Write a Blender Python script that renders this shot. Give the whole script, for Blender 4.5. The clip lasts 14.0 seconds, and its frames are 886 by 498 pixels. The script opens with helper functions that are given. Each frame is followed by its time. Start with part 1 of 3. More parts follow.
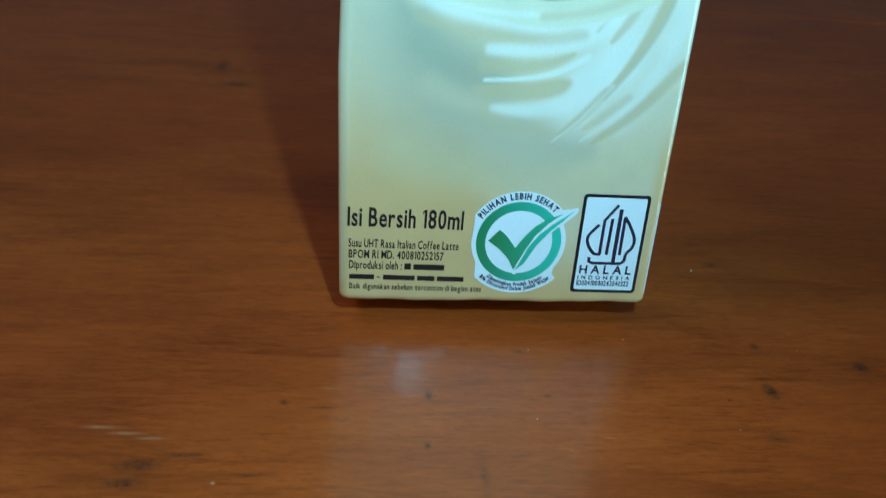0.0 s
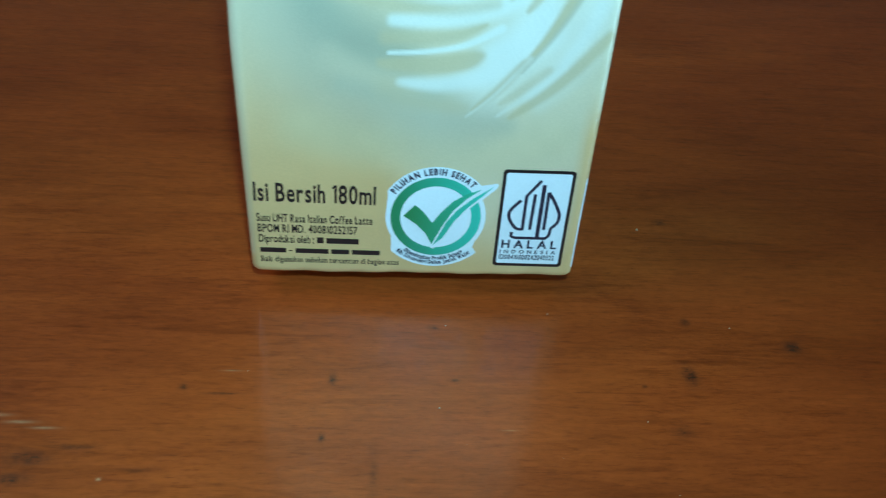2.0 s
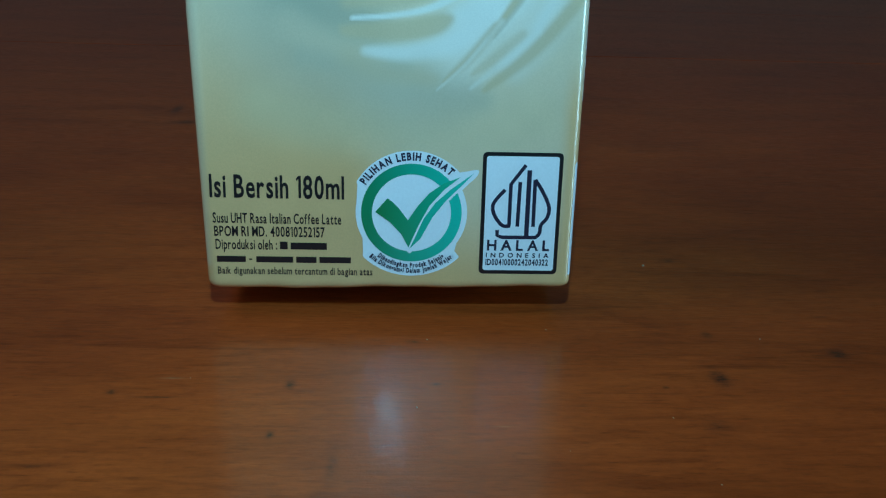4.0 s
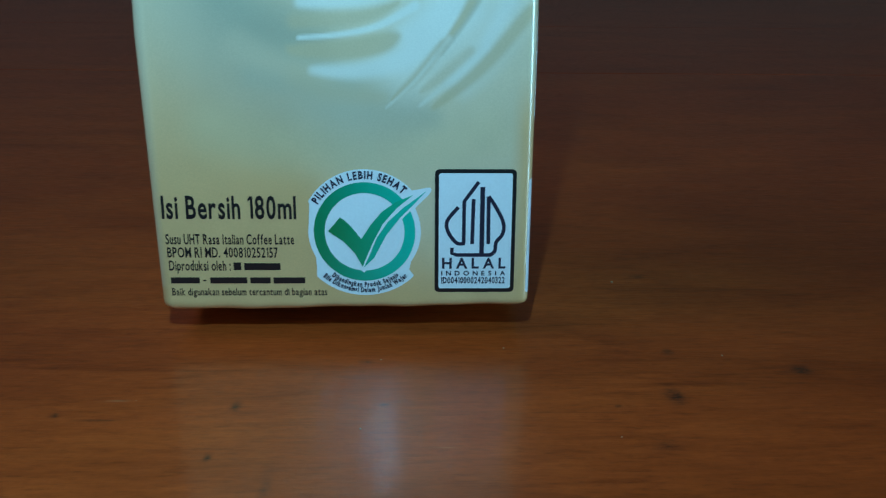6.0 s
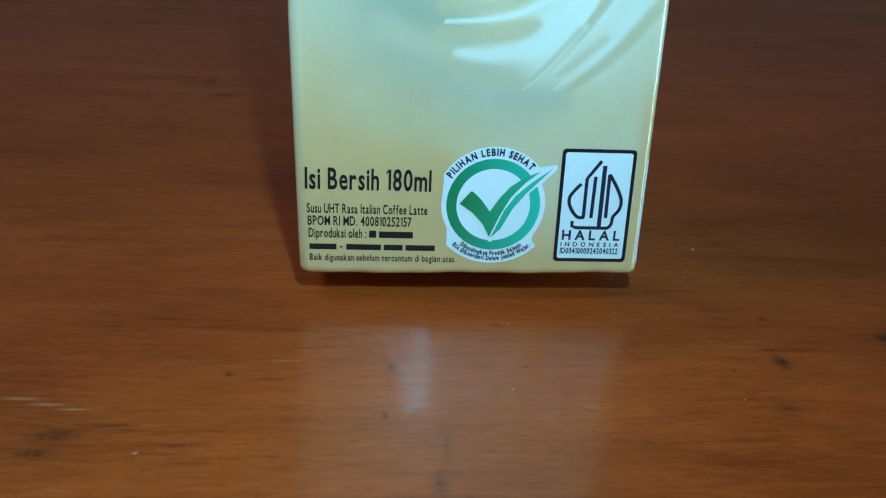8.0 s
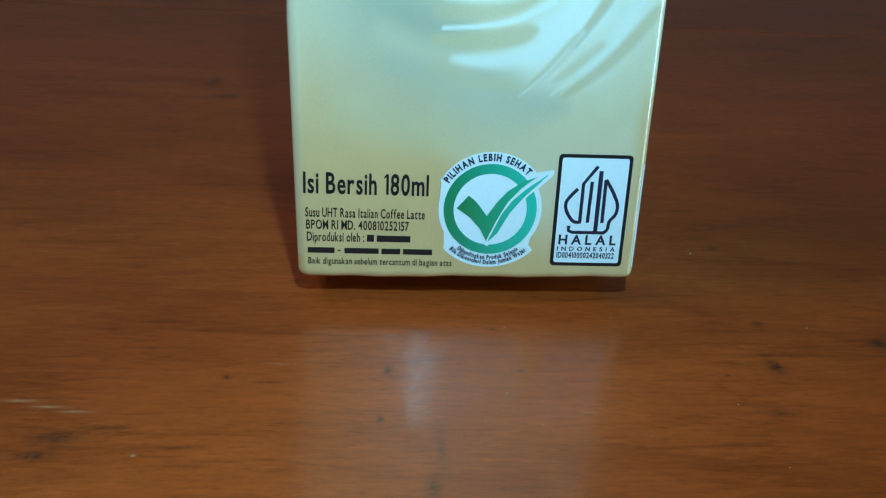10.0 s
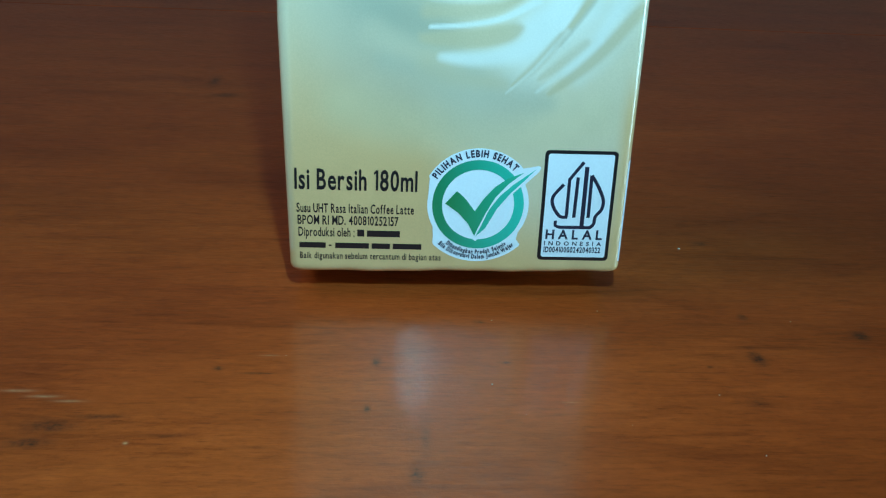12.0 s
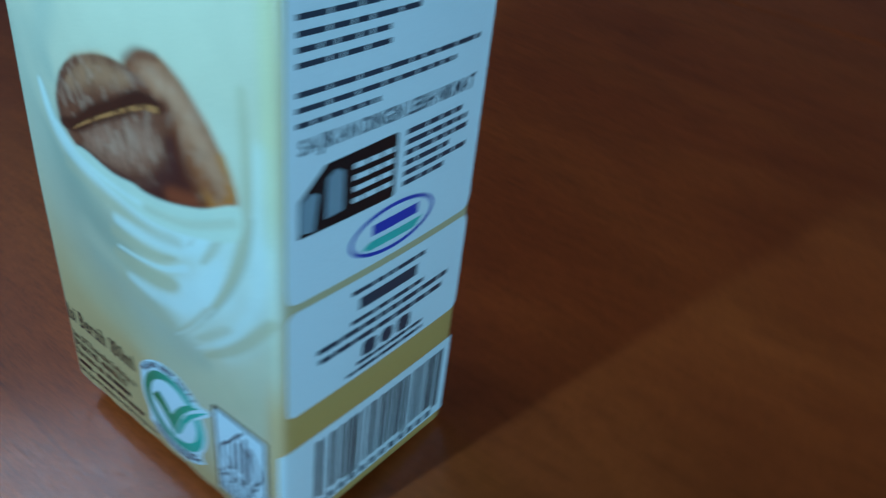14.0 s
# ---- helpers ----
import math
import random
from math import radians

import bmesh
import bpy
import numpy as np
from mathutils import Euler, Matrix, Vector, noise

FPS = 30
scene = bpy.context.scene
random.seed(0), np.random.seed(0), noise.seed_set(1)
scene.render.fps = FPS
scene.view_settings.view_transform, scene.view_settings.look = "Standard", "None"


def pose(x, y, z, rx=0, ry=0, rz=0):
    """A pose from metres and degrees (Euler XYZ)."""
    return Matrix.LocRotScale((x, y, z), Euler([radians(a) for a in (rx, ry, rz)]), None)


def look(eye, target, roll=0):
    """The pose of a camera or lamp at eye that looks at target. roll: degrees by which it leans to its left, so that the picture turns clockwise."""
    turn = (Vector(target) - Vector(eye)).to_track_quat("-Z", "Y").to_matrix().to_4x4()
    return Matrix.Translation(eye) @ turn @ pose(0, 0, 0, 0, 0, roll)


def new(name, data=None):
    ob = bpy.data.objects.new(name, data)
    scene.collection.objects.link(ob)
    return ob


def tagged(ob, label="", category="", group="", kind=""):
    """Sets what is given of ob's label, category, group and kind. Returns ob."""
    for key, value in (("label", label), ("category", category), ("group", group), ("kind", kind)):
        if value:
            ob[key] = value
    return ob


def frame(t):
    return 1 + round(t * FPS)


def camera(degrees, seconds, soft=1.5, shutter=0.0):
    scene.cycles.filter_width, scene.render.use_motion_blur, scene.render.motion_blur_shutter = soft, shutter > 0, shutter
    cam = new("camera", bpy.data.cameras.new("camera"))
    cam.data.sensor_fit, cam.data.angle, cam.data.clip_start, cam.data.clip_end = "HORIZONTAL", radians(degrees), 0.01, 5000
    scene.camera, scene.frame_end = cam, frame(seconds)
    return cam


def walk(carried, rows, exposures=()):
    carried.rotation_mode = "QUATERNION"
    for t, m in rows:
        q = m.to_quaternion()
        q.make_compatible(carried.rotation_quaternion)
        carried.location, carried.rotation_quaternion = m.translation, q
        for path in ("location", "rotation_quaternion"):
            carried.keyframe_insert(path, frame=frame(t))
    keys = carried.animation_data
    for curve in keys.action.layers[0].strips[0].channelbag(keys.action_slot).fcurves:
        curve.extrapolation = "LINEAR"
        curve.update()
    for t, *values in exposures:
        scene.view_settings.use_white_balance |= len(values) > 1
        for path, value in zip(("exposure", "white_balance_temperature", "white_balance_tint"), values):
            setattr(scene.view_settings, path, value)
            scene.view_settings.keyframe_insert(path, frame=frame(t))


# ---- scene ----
import functools

cam = camera(57.31, 14.0, soft=1.2, shutter=0.3)
# seconds, eye, target (millimetres), roll
PATH = [
    (0.0, 0.88, -106.12, 75.34, 12.74, -20.18, 25.60, 5.77),
    (0.5, 7.51, -104.50, 82.39, 16.32, -24.74, 22.72, 6.69),
    (1.0, 5.18, -100.11, 87.81, 14.81, -21.83, 26.34, 7.01),
    (1.5, 9.02, -98.80, 90.03, 17.52, -21.90, 26.68, 6.20),
    (2.0, 18.45, -93.53, 87.67, 26.89, -16.95, 23.92, 5.75),
    (2.5, 33.86, -88.13, 67.49, 37.38, 0.37, 21.05, 4.17),
    (3.0, 28.60, -97.12, 50.40, 32.84, -4.90, 11.96, 1.49),
    (5.5, 24.98, -101.24, 53.66, 32.27, -8.81, 16.21, 3.11),
    (6.0, 34.59, -99.79, 51.18, 37.48, -6.45, 15.41, 0.65),
    (6.5, 39.95, -93.51, 56.86, 39.78, -2.86, 14.62, -0.47),
    (7.0, 41.06, -94.25, 58.36, 39.64, -3.71, 15.94, -0.27),
    (7.5, 14.67, -106.10, 57.69, 23.51, -14.86, 17.73, 2.95),
    (8.0, 11.07, -104.20, 58.28, 19.16, -14.30, 15.24, 3.20),
    (10.5, 13.21, -105.14, 59.66, 20.36, -15.31, 16.30, 3.12),
    (11.0, 14.78, -106.20, 59.75, 21.51, -16.19, 16.71, 2.93),
    (11.5, 14.28, -106.64, 58.82, 21.05, -16.54, 15.99, 2.92),
    (12.0, 14.62, -107.16, 60.03, 21.21, -17.33, 16.60, 2.93),
    (12.5, 15.35, -108.20, 60.75, 22.02, -18.36, 17.33, 3.08),
    (13.0, 15.02, -109.09, 60.66, 21.44, -19.39, 16.92, 3.00),
    (13.5, 73.47, -74.01, 98.99, 43.88, -4.40, 33.58, -0.91),
    (13.6, 77.13, -66.98, 104.60, 45.63, -1.38, 36.01, -0.87),
    (13.8, 79.51, -59.66, 107.98, 48.68, 6.84, 39.95, -0.01),
    (14.0, 102.36, -33.88, 106.84, 54.73, 27.09, 43.49, 1.95),
]
walk(cam, [(t, look((a / 1000, b / 1000, c / 1000), (d / 1000, e / 1000, f / 1000), r)) for t, a, b, c, d, e, f, r in PATH],
     exposures=[(0.0, -0.12, 6500, 10), (1.0, -0.05, 6500, 10), (2.0, -0.03, 6500, 10), (2.5, -0.22, 6350, 10), (3.0, -0.6, 6150, 10), (7.1, -0.65, 6050, 10), (7.5, -0.42, 6300, 10), (8.0, -0.06, 6450, 10), (13.2, -0.05, 6450, 10), (13.5, -0.45, 6300, 10), (14.0, -0.5, 5400, 10)])

# ---- light ----
world = bpy.data.worlds.new("room_dark")
world.use_nodes = True
world.node_tree.nodes["Background"].inputs["Color"].default_value = (0.5, 0.55, 0.6, 1)
world.node_tree.nodes["Background"].inputs["Strength"].default_value = 0.02
scene.world = world


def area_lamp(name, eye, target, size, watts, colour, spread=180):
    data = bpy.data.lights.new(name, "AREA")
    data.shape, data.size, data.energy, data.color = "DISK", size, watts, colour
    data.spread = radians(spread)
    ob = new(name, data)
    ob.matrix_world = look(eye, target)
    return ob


# the small torch beside the lens and two added fill lamps
area_lamp("torch_light", (0.0235, -0.098, 0.121), (-0.1265, 0.252, 0.101), 0.007, 0.37, (0.295, 0.76, 1.03), 180)
# low fill added from the east to brighten the carton's printed side
area_lamp("side_fill_east", (1.97, -0.5, 0.30), (0.05, 0.0, 0.05), 0.9, 54.0, (0.40, 0.82, 1.0))
# broad fill added under the ceiling, set west to lift the table's left
area_lamp("overhead_fill", (-1.15, 0.0, 1.92), (-0.50, 0.0, 0.0), 1.3, 31.0, (0.60, 0.82, 1.0))


# ---- materials ----
def material(name):
    m = bpy.data.materials.new(name)
    m.use_nodes = True
    return m, m.node_tree.nodes, m.node_tree.links, m.node_tree.nodes["Principled BSDF"]


def ramp(nodes, stops):
    r = nodes.new("ShaderNodeValToRGB")
    els = r.color_ramp.elements
    while len(els) < len(stops):
        els.new(0.5)
    for el, (p, c) in zip(els, stops):
        el.position, el.color = p, (*c, 1)
    return r


def noise_on(nodes, links, vec, scale, detail=4, rough=0.55, distortion=0.0):
    n = nodes.new("ShaderNodeTexNoise")
    n.inputs["Scale"].default_value = scale
    n.inputs["Detail"].default_value = detail
    n.inputs["Roughness"].default_value = rough
    n.inputs["Distortion"].default_value = distortion
    links.new(vec, n.inputs["Vector"])
    return n


def stretched(nodes, links, src, scale, loc=(0, 0, 0), rot=(0, 0, 0)):
    mp = nodes.new("ShaderNodeMapping")
    mp.inputs["Scale"].default_value = scale
    mp.inputs["Location"].default_value = loc
    mp.inputs["Rotation"].default_value = rot
    links.new(src, mp.inputs["Vector"])
    return mp.outputs["Vector"]


def mix(nodes, links, fac, a, b, mode="MIX"):
    m = nodes.new("ShaderNodeMix")
    m.data_type, m.blend_type = "RGBA", mode
    for sock, v in ((m.inputs["Factor"], fac), (m.inputs["A"], a), (m.inputs["B"], b)):
        if isinstance(v, (int, float)):
            sock.default_value = v
        elif isinstance(v, tuple):
            sock.default_value = (*v, 1)
        else:
            links.new(v, sock)
    return m.outputs["Result"]


def maths(nodes, links, op, a, b=0.0):
    m = nodes.new("ShaderNodeMath")
    m.operation = op
    for sock, v in zip(m.inputs, (a, b)):
        if isinstance(v, (int, float)):
            sock.default_value = v
        else:
            links.new(v, sock)
    return m.outputs[0]


# dark worn marks in the varnish: x, y, half length, half width (mm), depth
MARKS = [(83.5, -9.6, 1.6, 1.2, 0.75), (65.4, -15.8, 1.3, 2.2, 0.6), (67.7, -4.6, 0.8, 1.0, 0.55), (13.2, -17.4, 0.6, 1.2, 0.7), (12.3, -27.5, 0.5, 0.9, 0.6), (27.7, -7.0, 0.9, 0.6, 0.5), (-7.0, -19.3, 0.7, 0.6, 0.55), (58.0, -17.9, 0.5, 0.4, 0.5), (18.1, -39.1, 0.9, 1.6, 0.5), (70.1, 21.0, 1.3, 0.8, 0.5), (-23.4, -31.1, 3.2, 1.3, 0.5), (-24.7, -34.0, 2.6, 0.9, 0.6), (-18.5, -29.3, 3.2, 0.5, 0.45), (-1.7, -20.3, 3.0, 0.25, 0.5), (30.5, -17.3, 0.8, 0.3, 0.5), (-10.3, -32.7, 2.5, 0.5, 0.3), (-35.8, 123.6, 1.6, 6.0, 0.55), (-30.0, 109.3, 3.5, 2.5, 0.55), (19.2, -33.1, 0.6, 2.6, 0.35), (61.4, -25.9, 2, 1.4, 0.3)]
SCRATCHES = [(-29.6, -24.4, 2.0, 0.3, 0.42), (-26.2, -25.5, 2.0, 0.28, 0.45), (-23.0, -26.4, 2.0, 0.25, 0.4), (-0.9, -16.2, 1.5, 0.15, 0.4), (-14.2, -34.0, 0.3, 0.25, 0.7), (37.5, -26.0, 1.2, 0.12, 0.4)]


def wood_material():
    m, n, l, b = material("varnished_wood")
    tc = n.new("ShaderNodeTexCoord").outputs["Object"]
    broad = noise_on(n, l, stretched(n, l, tc, (7, 26, 7), (3.3, 1.7, 0), (0, 0, 0.04)), 1.0, 4, 0.55, 0.9)
    grain = noise_on(n, l, stretched(n, l, tc, (120, 900, 120), rot=(0, 0, 0.02)), 1.0, 6, 0.62, 0.5)
    pores = noise_on(n, l, stretched(n, l, tc, (330, 2600, 330), (3, 1, 0), (0, 0, 0.02)), 1.0, 3, 0.6)
    blot = noise_on(n, l, stretched(n, l, tc, (26, 70, 26), (8.4, 3.1, 0)), 1.0, 4, 0.6, 0.4)
    c1 = ramp(n, [(0.28, (0.318, 0.047, 0.0072)), (0.50, (0.374, 0.060, 0.0086)), (0.74, (0.430, 0.077, 0.0110))])
    l.new(broad.outputs["Fac"], c1.inputs["Fac"])
    c2 = ramp(n, [(0.28, (0.62, 0.57, 0.52)), (0.5, (1, 1, 1)), (0.74, (1.2, 1.24, 1.28))])
    l.new(grain.outputs["Fac"], c2.inputs["Fac"])
    col = mix(n, l, 0.42, c1.outputs["Color"], c2.outputs["Color"], "MULTIPLY")
    c3 = ramp(n, [(0.33, (0.34, 0.28, 0.25)), (0.42, (1, 1, 1)), (1.0, (1, 1, 1))])
    l.new(pores.outputs["Fac"], c3.inputs["Fac"])
    col = mix(n, l, 0.3, col, c3.outputs["Color"], "MULTIPLY")
    crisp = noise_on(n, l, stretched(n, l, tc, (420, 1500, 420), (2, 4, 0), (0, 0, 0.03)), 1.0, 8, 0.75, 0.3)
    c5 = ramp(n, [(0.34, (0.66, 0.62, 0.60)), (0.5, (1, 1, 1)), (0.68, (1.22, 1.25, 1.28))])
    l.new(crisp.outputs["Fac"], c5.inputs["Fac"])
    col = mix(n, l, 0.6, col, c5.outputs["Color"], "MULTIPLY")
    # short dark streaks along the grain, some pale fibres between them
    streak = noise_on(n, l, stretched(n, l, tc, (110, 1150, 110), (6, 5, 0), (0, 0, 0.05)), 1.0, 3, 0.5, 0.25)
    c6 = ramp(n, [(0.29, (0.50, 0.44, 0.42)), (0.40, (1, 1, 1)), (0.62, (1, 1, 1)), (0.74, (1.30, 1.34, 1.36))])
    l.new(streak.outputs["Fac"], c6.inputs["Fac"])
    col = mix(n, l, 0.38, col, c6.outputs["Color"], "MULTIPLY")
    # wavy figure of the grain in wider bands
    figure = noise_on(n, l, stretched(n, l, tc, (42, 400, 42), (2, 7, 0), (0, 0, 0.05)), 1.0, 5, 0.66, 1.3)
    c7 = ramp(n, [(0.32, (0.62, 0.58, 0.58)), (0.46, (0.95, 0.95, 0.95)), (0.60, (1.06, 1.08, 1.12)), (0.72, (1.22, 1.30, 1.42))])
    l.new(figure.outputs["Fac"], c7.inputs["Fac"])
    col = mix(n, l, 0.62, col, c7.outputs["Color"], "MULTIPLY")
    c4 = ramp(n, [(0.30, (0.74, 0.70, 0.68)), (0.50, (0.98, 0.98, 0.98)), (0.68, (1.12, 1.13, 1.13))])
    l.new(blot.outputs["Fac"], c4.inputs["Fac"])
    col = mix(n, l, 0.8, col, c4.outputs["Color"], "MULTIPLY")
    # old dents and ink-dark marks, ragged at their rims
    wob = noise_on(n, l, stretched(n, l, tc, (1100, 1900, 1100)), 1.0, 4, 0.7)
    sep = n.new("ShaderNodeSeparateXYZ")
    l.new(tc, sep.inputs[0])
    dark = None
    for x, y, rx, ry, depth in MARKS:
        dx = maths(n, l, "DIVIDE", maths(n, l, "SUBTRACT", sep.outputs["X"], x / 1000), rx / 1000)
        dy = maths(n, l, "DIVIDE", maths(n, l, "SUBTRACT", sep.outputs["Y"], y / 1000), ry / 1000)
        r2 = maths(n, l, "ADD", maths(n, l, "MULTIPLY", dx, dx), maths(n, l, "MULTIPLY", dy, dy))
        r2 = maths(n, l, "ADD", r2, maths(n, l, "MULTIPLY", maths(n, l, "SUBTRACT", wob.outputs["Fac"], 0.25), 2.6))
        g = maths(n, l, "MULTIPLY", maths(n, l, "EXPONENT", maths(n, l, "MULTIPLY", r2, -1.3)), depth * 2.7)
        dark = g if dark is None else maths(n, l, "MAXIMUM", dark, g)
    dark = maths(n, l, "MINIMUM", dark, 0.92)
    col = mix(n, l, dark, col, (0.050, 0.016, 0.007))
    # a pale scratch through the varnish
    pale = None
    for x, y, rx, ry, depth in SCRATCHES:
        dx = maths(n, l, "DIVIDE", maths(n, l, "SUBTRACT", sep.outputs["X"], x / 1000), rx / 1000)
        dy = maths(n, l, "DIVIDE", maths(n, l, "SUBTRACT", sep.outputs["Y"], y / 1000), ry / 1000)
        r2 = maths(n, l, "ADD", maths(n, l, "MULTIPLY", dx, dx), maths(n, l, "MULTIPLY", dy, dy))
        r2 = maths(n, l, "ADD", r2, maths(n, l, "MULTIPLY", wob.outputs["Fac"], 1.6))
        g = maths(n, l, "MULTIPLY", maths(n, l, "EXPONENT", maths(n, l, "MULTIPLY", r2, -1.3)), depth * 2.4)
        pale = g if pale is None else maths(n, l, "MAXIMUM", pale, g)
    col = mix(n, l, maths(n, l, "MINIMUM", pale, 0.8), col, (0.62, 0.30, 0.14))
    l.new(col, b.inputs["Base Color"])
    scr = noise_on(n, l, stretched(n, l, tc, (260, 2600, 260), (7, 3, 0), (0, 0, 0.04)), 1.0, 4, 0.7)
    rr = ramp(n, [(0.3, (0.30, 0.30, 0.30)), (0.7, (0.48, 0.48, 0.48))])
    l.new(scr.outputs["Fac"], rr.inputs["Fac"])
    l.new(rr.outputs["Color"], b.inputs["Roughness"])
    b.inputs["Specular IOR Level"].default_value = 0.3
    fibre = noise_on(n, l, stretched(n, l, tc, (300, 3200, 300), (4, 8, 0), (0, 0, 0.03)), 1.0, 4, 0.7)
    cw = ramp(n, [(0.40, (0.24, 0.24, 0.24)), (0.52, (0.50, 0.50, 0.50)), (0.62, (0.85, 0.85, 0.85))])
    l.new(fibre.outputs["Fac"], cw.inputs["Fac"])
    l.new(cw.outputs["Color"], b.inputs["Coat Weight"])
    b.inputs["Coat Roughness"].default_value = 0.03
    b.inputs["Coat IOR"].default_value = 1.5
    bump = n.new("ShaderNodeBump")
    bump.inputs["Strength"].default_value = 0.30
    bump.inputs["Distance"].default_value = 0.00016
    fine = noise_on(n, l, stretched(n, l, tc, (1500, 1100, 1500), (1, 9, 0)), 1.0, 4, 0.6)
    hsum = maths(n, l, "ADD", maths(n, l, "MULTIPLY", grain.outputs["Fac"], 0.08), maths(n, l, "ADD", maths(n, l, "MULTIPLY", scr.outputs["Fac"], 0.42), maths(n, l, "MULTIPLY", fine.outputs["Fac"], 0.6)))
    l.new(hsum, bump.inputs["Height"])
    l.new(bump.outputs["Normal"], b.inputs["Normal"])
    # the varnish film: nearly flat, with short brushed flecks
    film = n.new("ShaderNodeBump")
    film.inputs["Strength"].default_value = 0.5
    film.inputs["Distance"].default_value = 0.000045
    fleck = noise_on(n, l, stretched(n, l, tc, (1000, 1600, 1000), (3, 6, 0), (0, 0, 0.05)), 1.0, 4, 0.72)
    l.new(fleck.outputs["Fac"], film.inputs["Height"])
    l.new(film.outputs["Normal"], b.inputs["Coat Normal"])
    return m


def card_material():
    """Laminated carton board; its printed picture lies in the colour layer."""
    m, n, l, b = material("printed_carton_board")
    at = n.new("ShaderNodeAttribute")
    at.attribute_name = "print"
    tc = n.new("ShaderNodeTexCoord").outputs["Object"]
    spk = noise_on(n, l, tc, 5200, 2)
    c = ramp(n, [(0.3, (0.955, 0.955, 0.955)), (0.7, (1.03, 1.03, 1.03))])
    l.new(spk.outputs["Fac"], c.inputs["Fac"])
    l.new(mix(n, l, 1.0, at.outputs["Color"], c.outputs["Color"], "MULTIPLY"), b.inputs["Base Color"])
    b.inputs["Roughness"].default_value = 0.36
    b.inputs["Specular IOR Level"].default_value = 0.5
    b.inputs["Coat Weight"].default_value = 1.0
    b.inputs["Coat Roughness"].default_value = 0.035
    b.inputs["Coat IOR"].default_value = 1.62
    bump = n.new("ShaderNodeBump")
    bump.inputs["Strength"].default_value = 0.12
    bump.inputs["Distance"].default_value = 0.0001
    nz = noise_on(n, l, tc, 700, 4)
    l.new(nz.outputs["Fac"], bump.inputs["Height"])
    l.new(bump.outputs["Normal"], b.inputs["Normal"])
    return m


def ink(name, colour, rough=0.36, vary=0.025, to=None, span=(0, 1)):
    m, n, l, b = material(name)
    tc = n.new("ShaderNodeTexCoord").outputs["Object"]
    nz = noise_on(n, l, tc, 3500, 2)
    c = ramp(n, [(0.3, (1 - vary,) * 3), (0.7, (1 + vary,) * 3)])
    l.new(nz.outputs["Fac"], c.inputs["Fac"])
    base = colour
    if to:
        sep = n.new("ShaderNodeSeparateXYZ")
        l.new(tc, sep.inputs[0])
        mr = n.new("ShaderNodeMapRange")
        mr.inputs["From Min"].default_value, mr.inputs["From Max"].default_value = span
        l.new(sep.outputs["X"], mr.inputs["Value"])
        base = mix(n, l, mr.outputs["Result"], colour, to)
    l.new(mix(n, l, 1.0, base, c.outputs["Color"], "MULTIPLY"), b.inputs["Base Color"])
    b.inputs["Roughness"].default_value = rough
    b.inputs["Coat Weight"].default_value = 1.0
    b.inputs["Coat Roughness"].default_value = 0.045
    return m


def plain(name, colour, rough=0.7, scale=6.0):
    m, n, l, b = material(name)
    tc = n.new("ShaderNodeTexCoord").outputs["Object"]
    nz = noise_on(n, l, tc, scale, 5)
    c = ramp(n, [(0.3, tuple(v * 0.88 for v in colour)), (0.7, tuple(min(1, v * 1.08) for v in colour))])
    l.new(nz.outputs["Fac"], c.inputs["Fac"])
    l.new(c.outputs["Color"], b.inputs["Base Color"])
    b.inputs["Roughness"].default_value = rough
    return m


WOOD = wood_material()
CARD = card_material()
WHITE = ink("white_print", (0.80, 0.82, 0.84))
BLACK = ink("black_ink", (0.007, 0.008, 0.010))
NAVY = ink("navy_ink", (0.016, 0.018, 0.040))
GREEN_RING = ink("green_gradient_ink", (0.004, 0.21, 0.085), to=(0.020, 0.50, 0.37), span=(0.0215, 0.034))
GREEN_TICK = ink("tick_green_ink", (0.006, 0.19, 0.060), to=(0.015, 0.44, 0.27), span=(0.023, 0.034))
TEAL = ink("teal_ink", (0.012, 0.38, 0.24), to=(0.03, 0.52, 0.40), span=(0.027, 0.036))
BLUE = ink("blue_ink", (0.03, 0.05, 0.42))
MINT = ink("mint_ink", (0.10, 0.50, 0.42))
GREY = ink("grey_ink", (0.26, 0.32, 0.37))
TEXT = ink("dark_text_ink", (0.030, 0.045, 0.070))
PLASTER = plain("dim_plaster", (0.17, 0.145, 0.13), 0.9)
FLOOR = plain("grey_floor_tile", (0.32, 0.30, 0.28), 0.5)
DUST = plain("pale_dust", (0.46, 0.40, 0.33), 0.9, 900)


# ---- mesh helpers ----
def part(name, bm, mat, parent, label=""):
    me = bpy.data.meshes.new(name)
    bm.to_mesh(me)
    bm.free()
    me.materials.append(mat)
    ob = new(name, me)
    ob.parent = parent
    if label:
        tagged(ob, label)
    return ob


def box_bm(x0, y0, z0, x1, y1, z1, bevel=0.0, seg=2):
    bm = bmesh.new()
    bmesh.ops.create_cube(bm, size=1)
    for v in bm.verts:
        v.co = Vector(((x0 + x1) / 2 + v.co.x * (x1 - x0), (y0 + y1) / 2 + v.co.y * (y1 - y0), (z0 + z1) / 2 + v.co.z * (z1 - z0)))
    if bevel:
        bmesh.ops.bevel(bm, geom=list(bm.edges), offset=bevel, segments=seg, profile=0.5, affect="EDGES")
    return bm


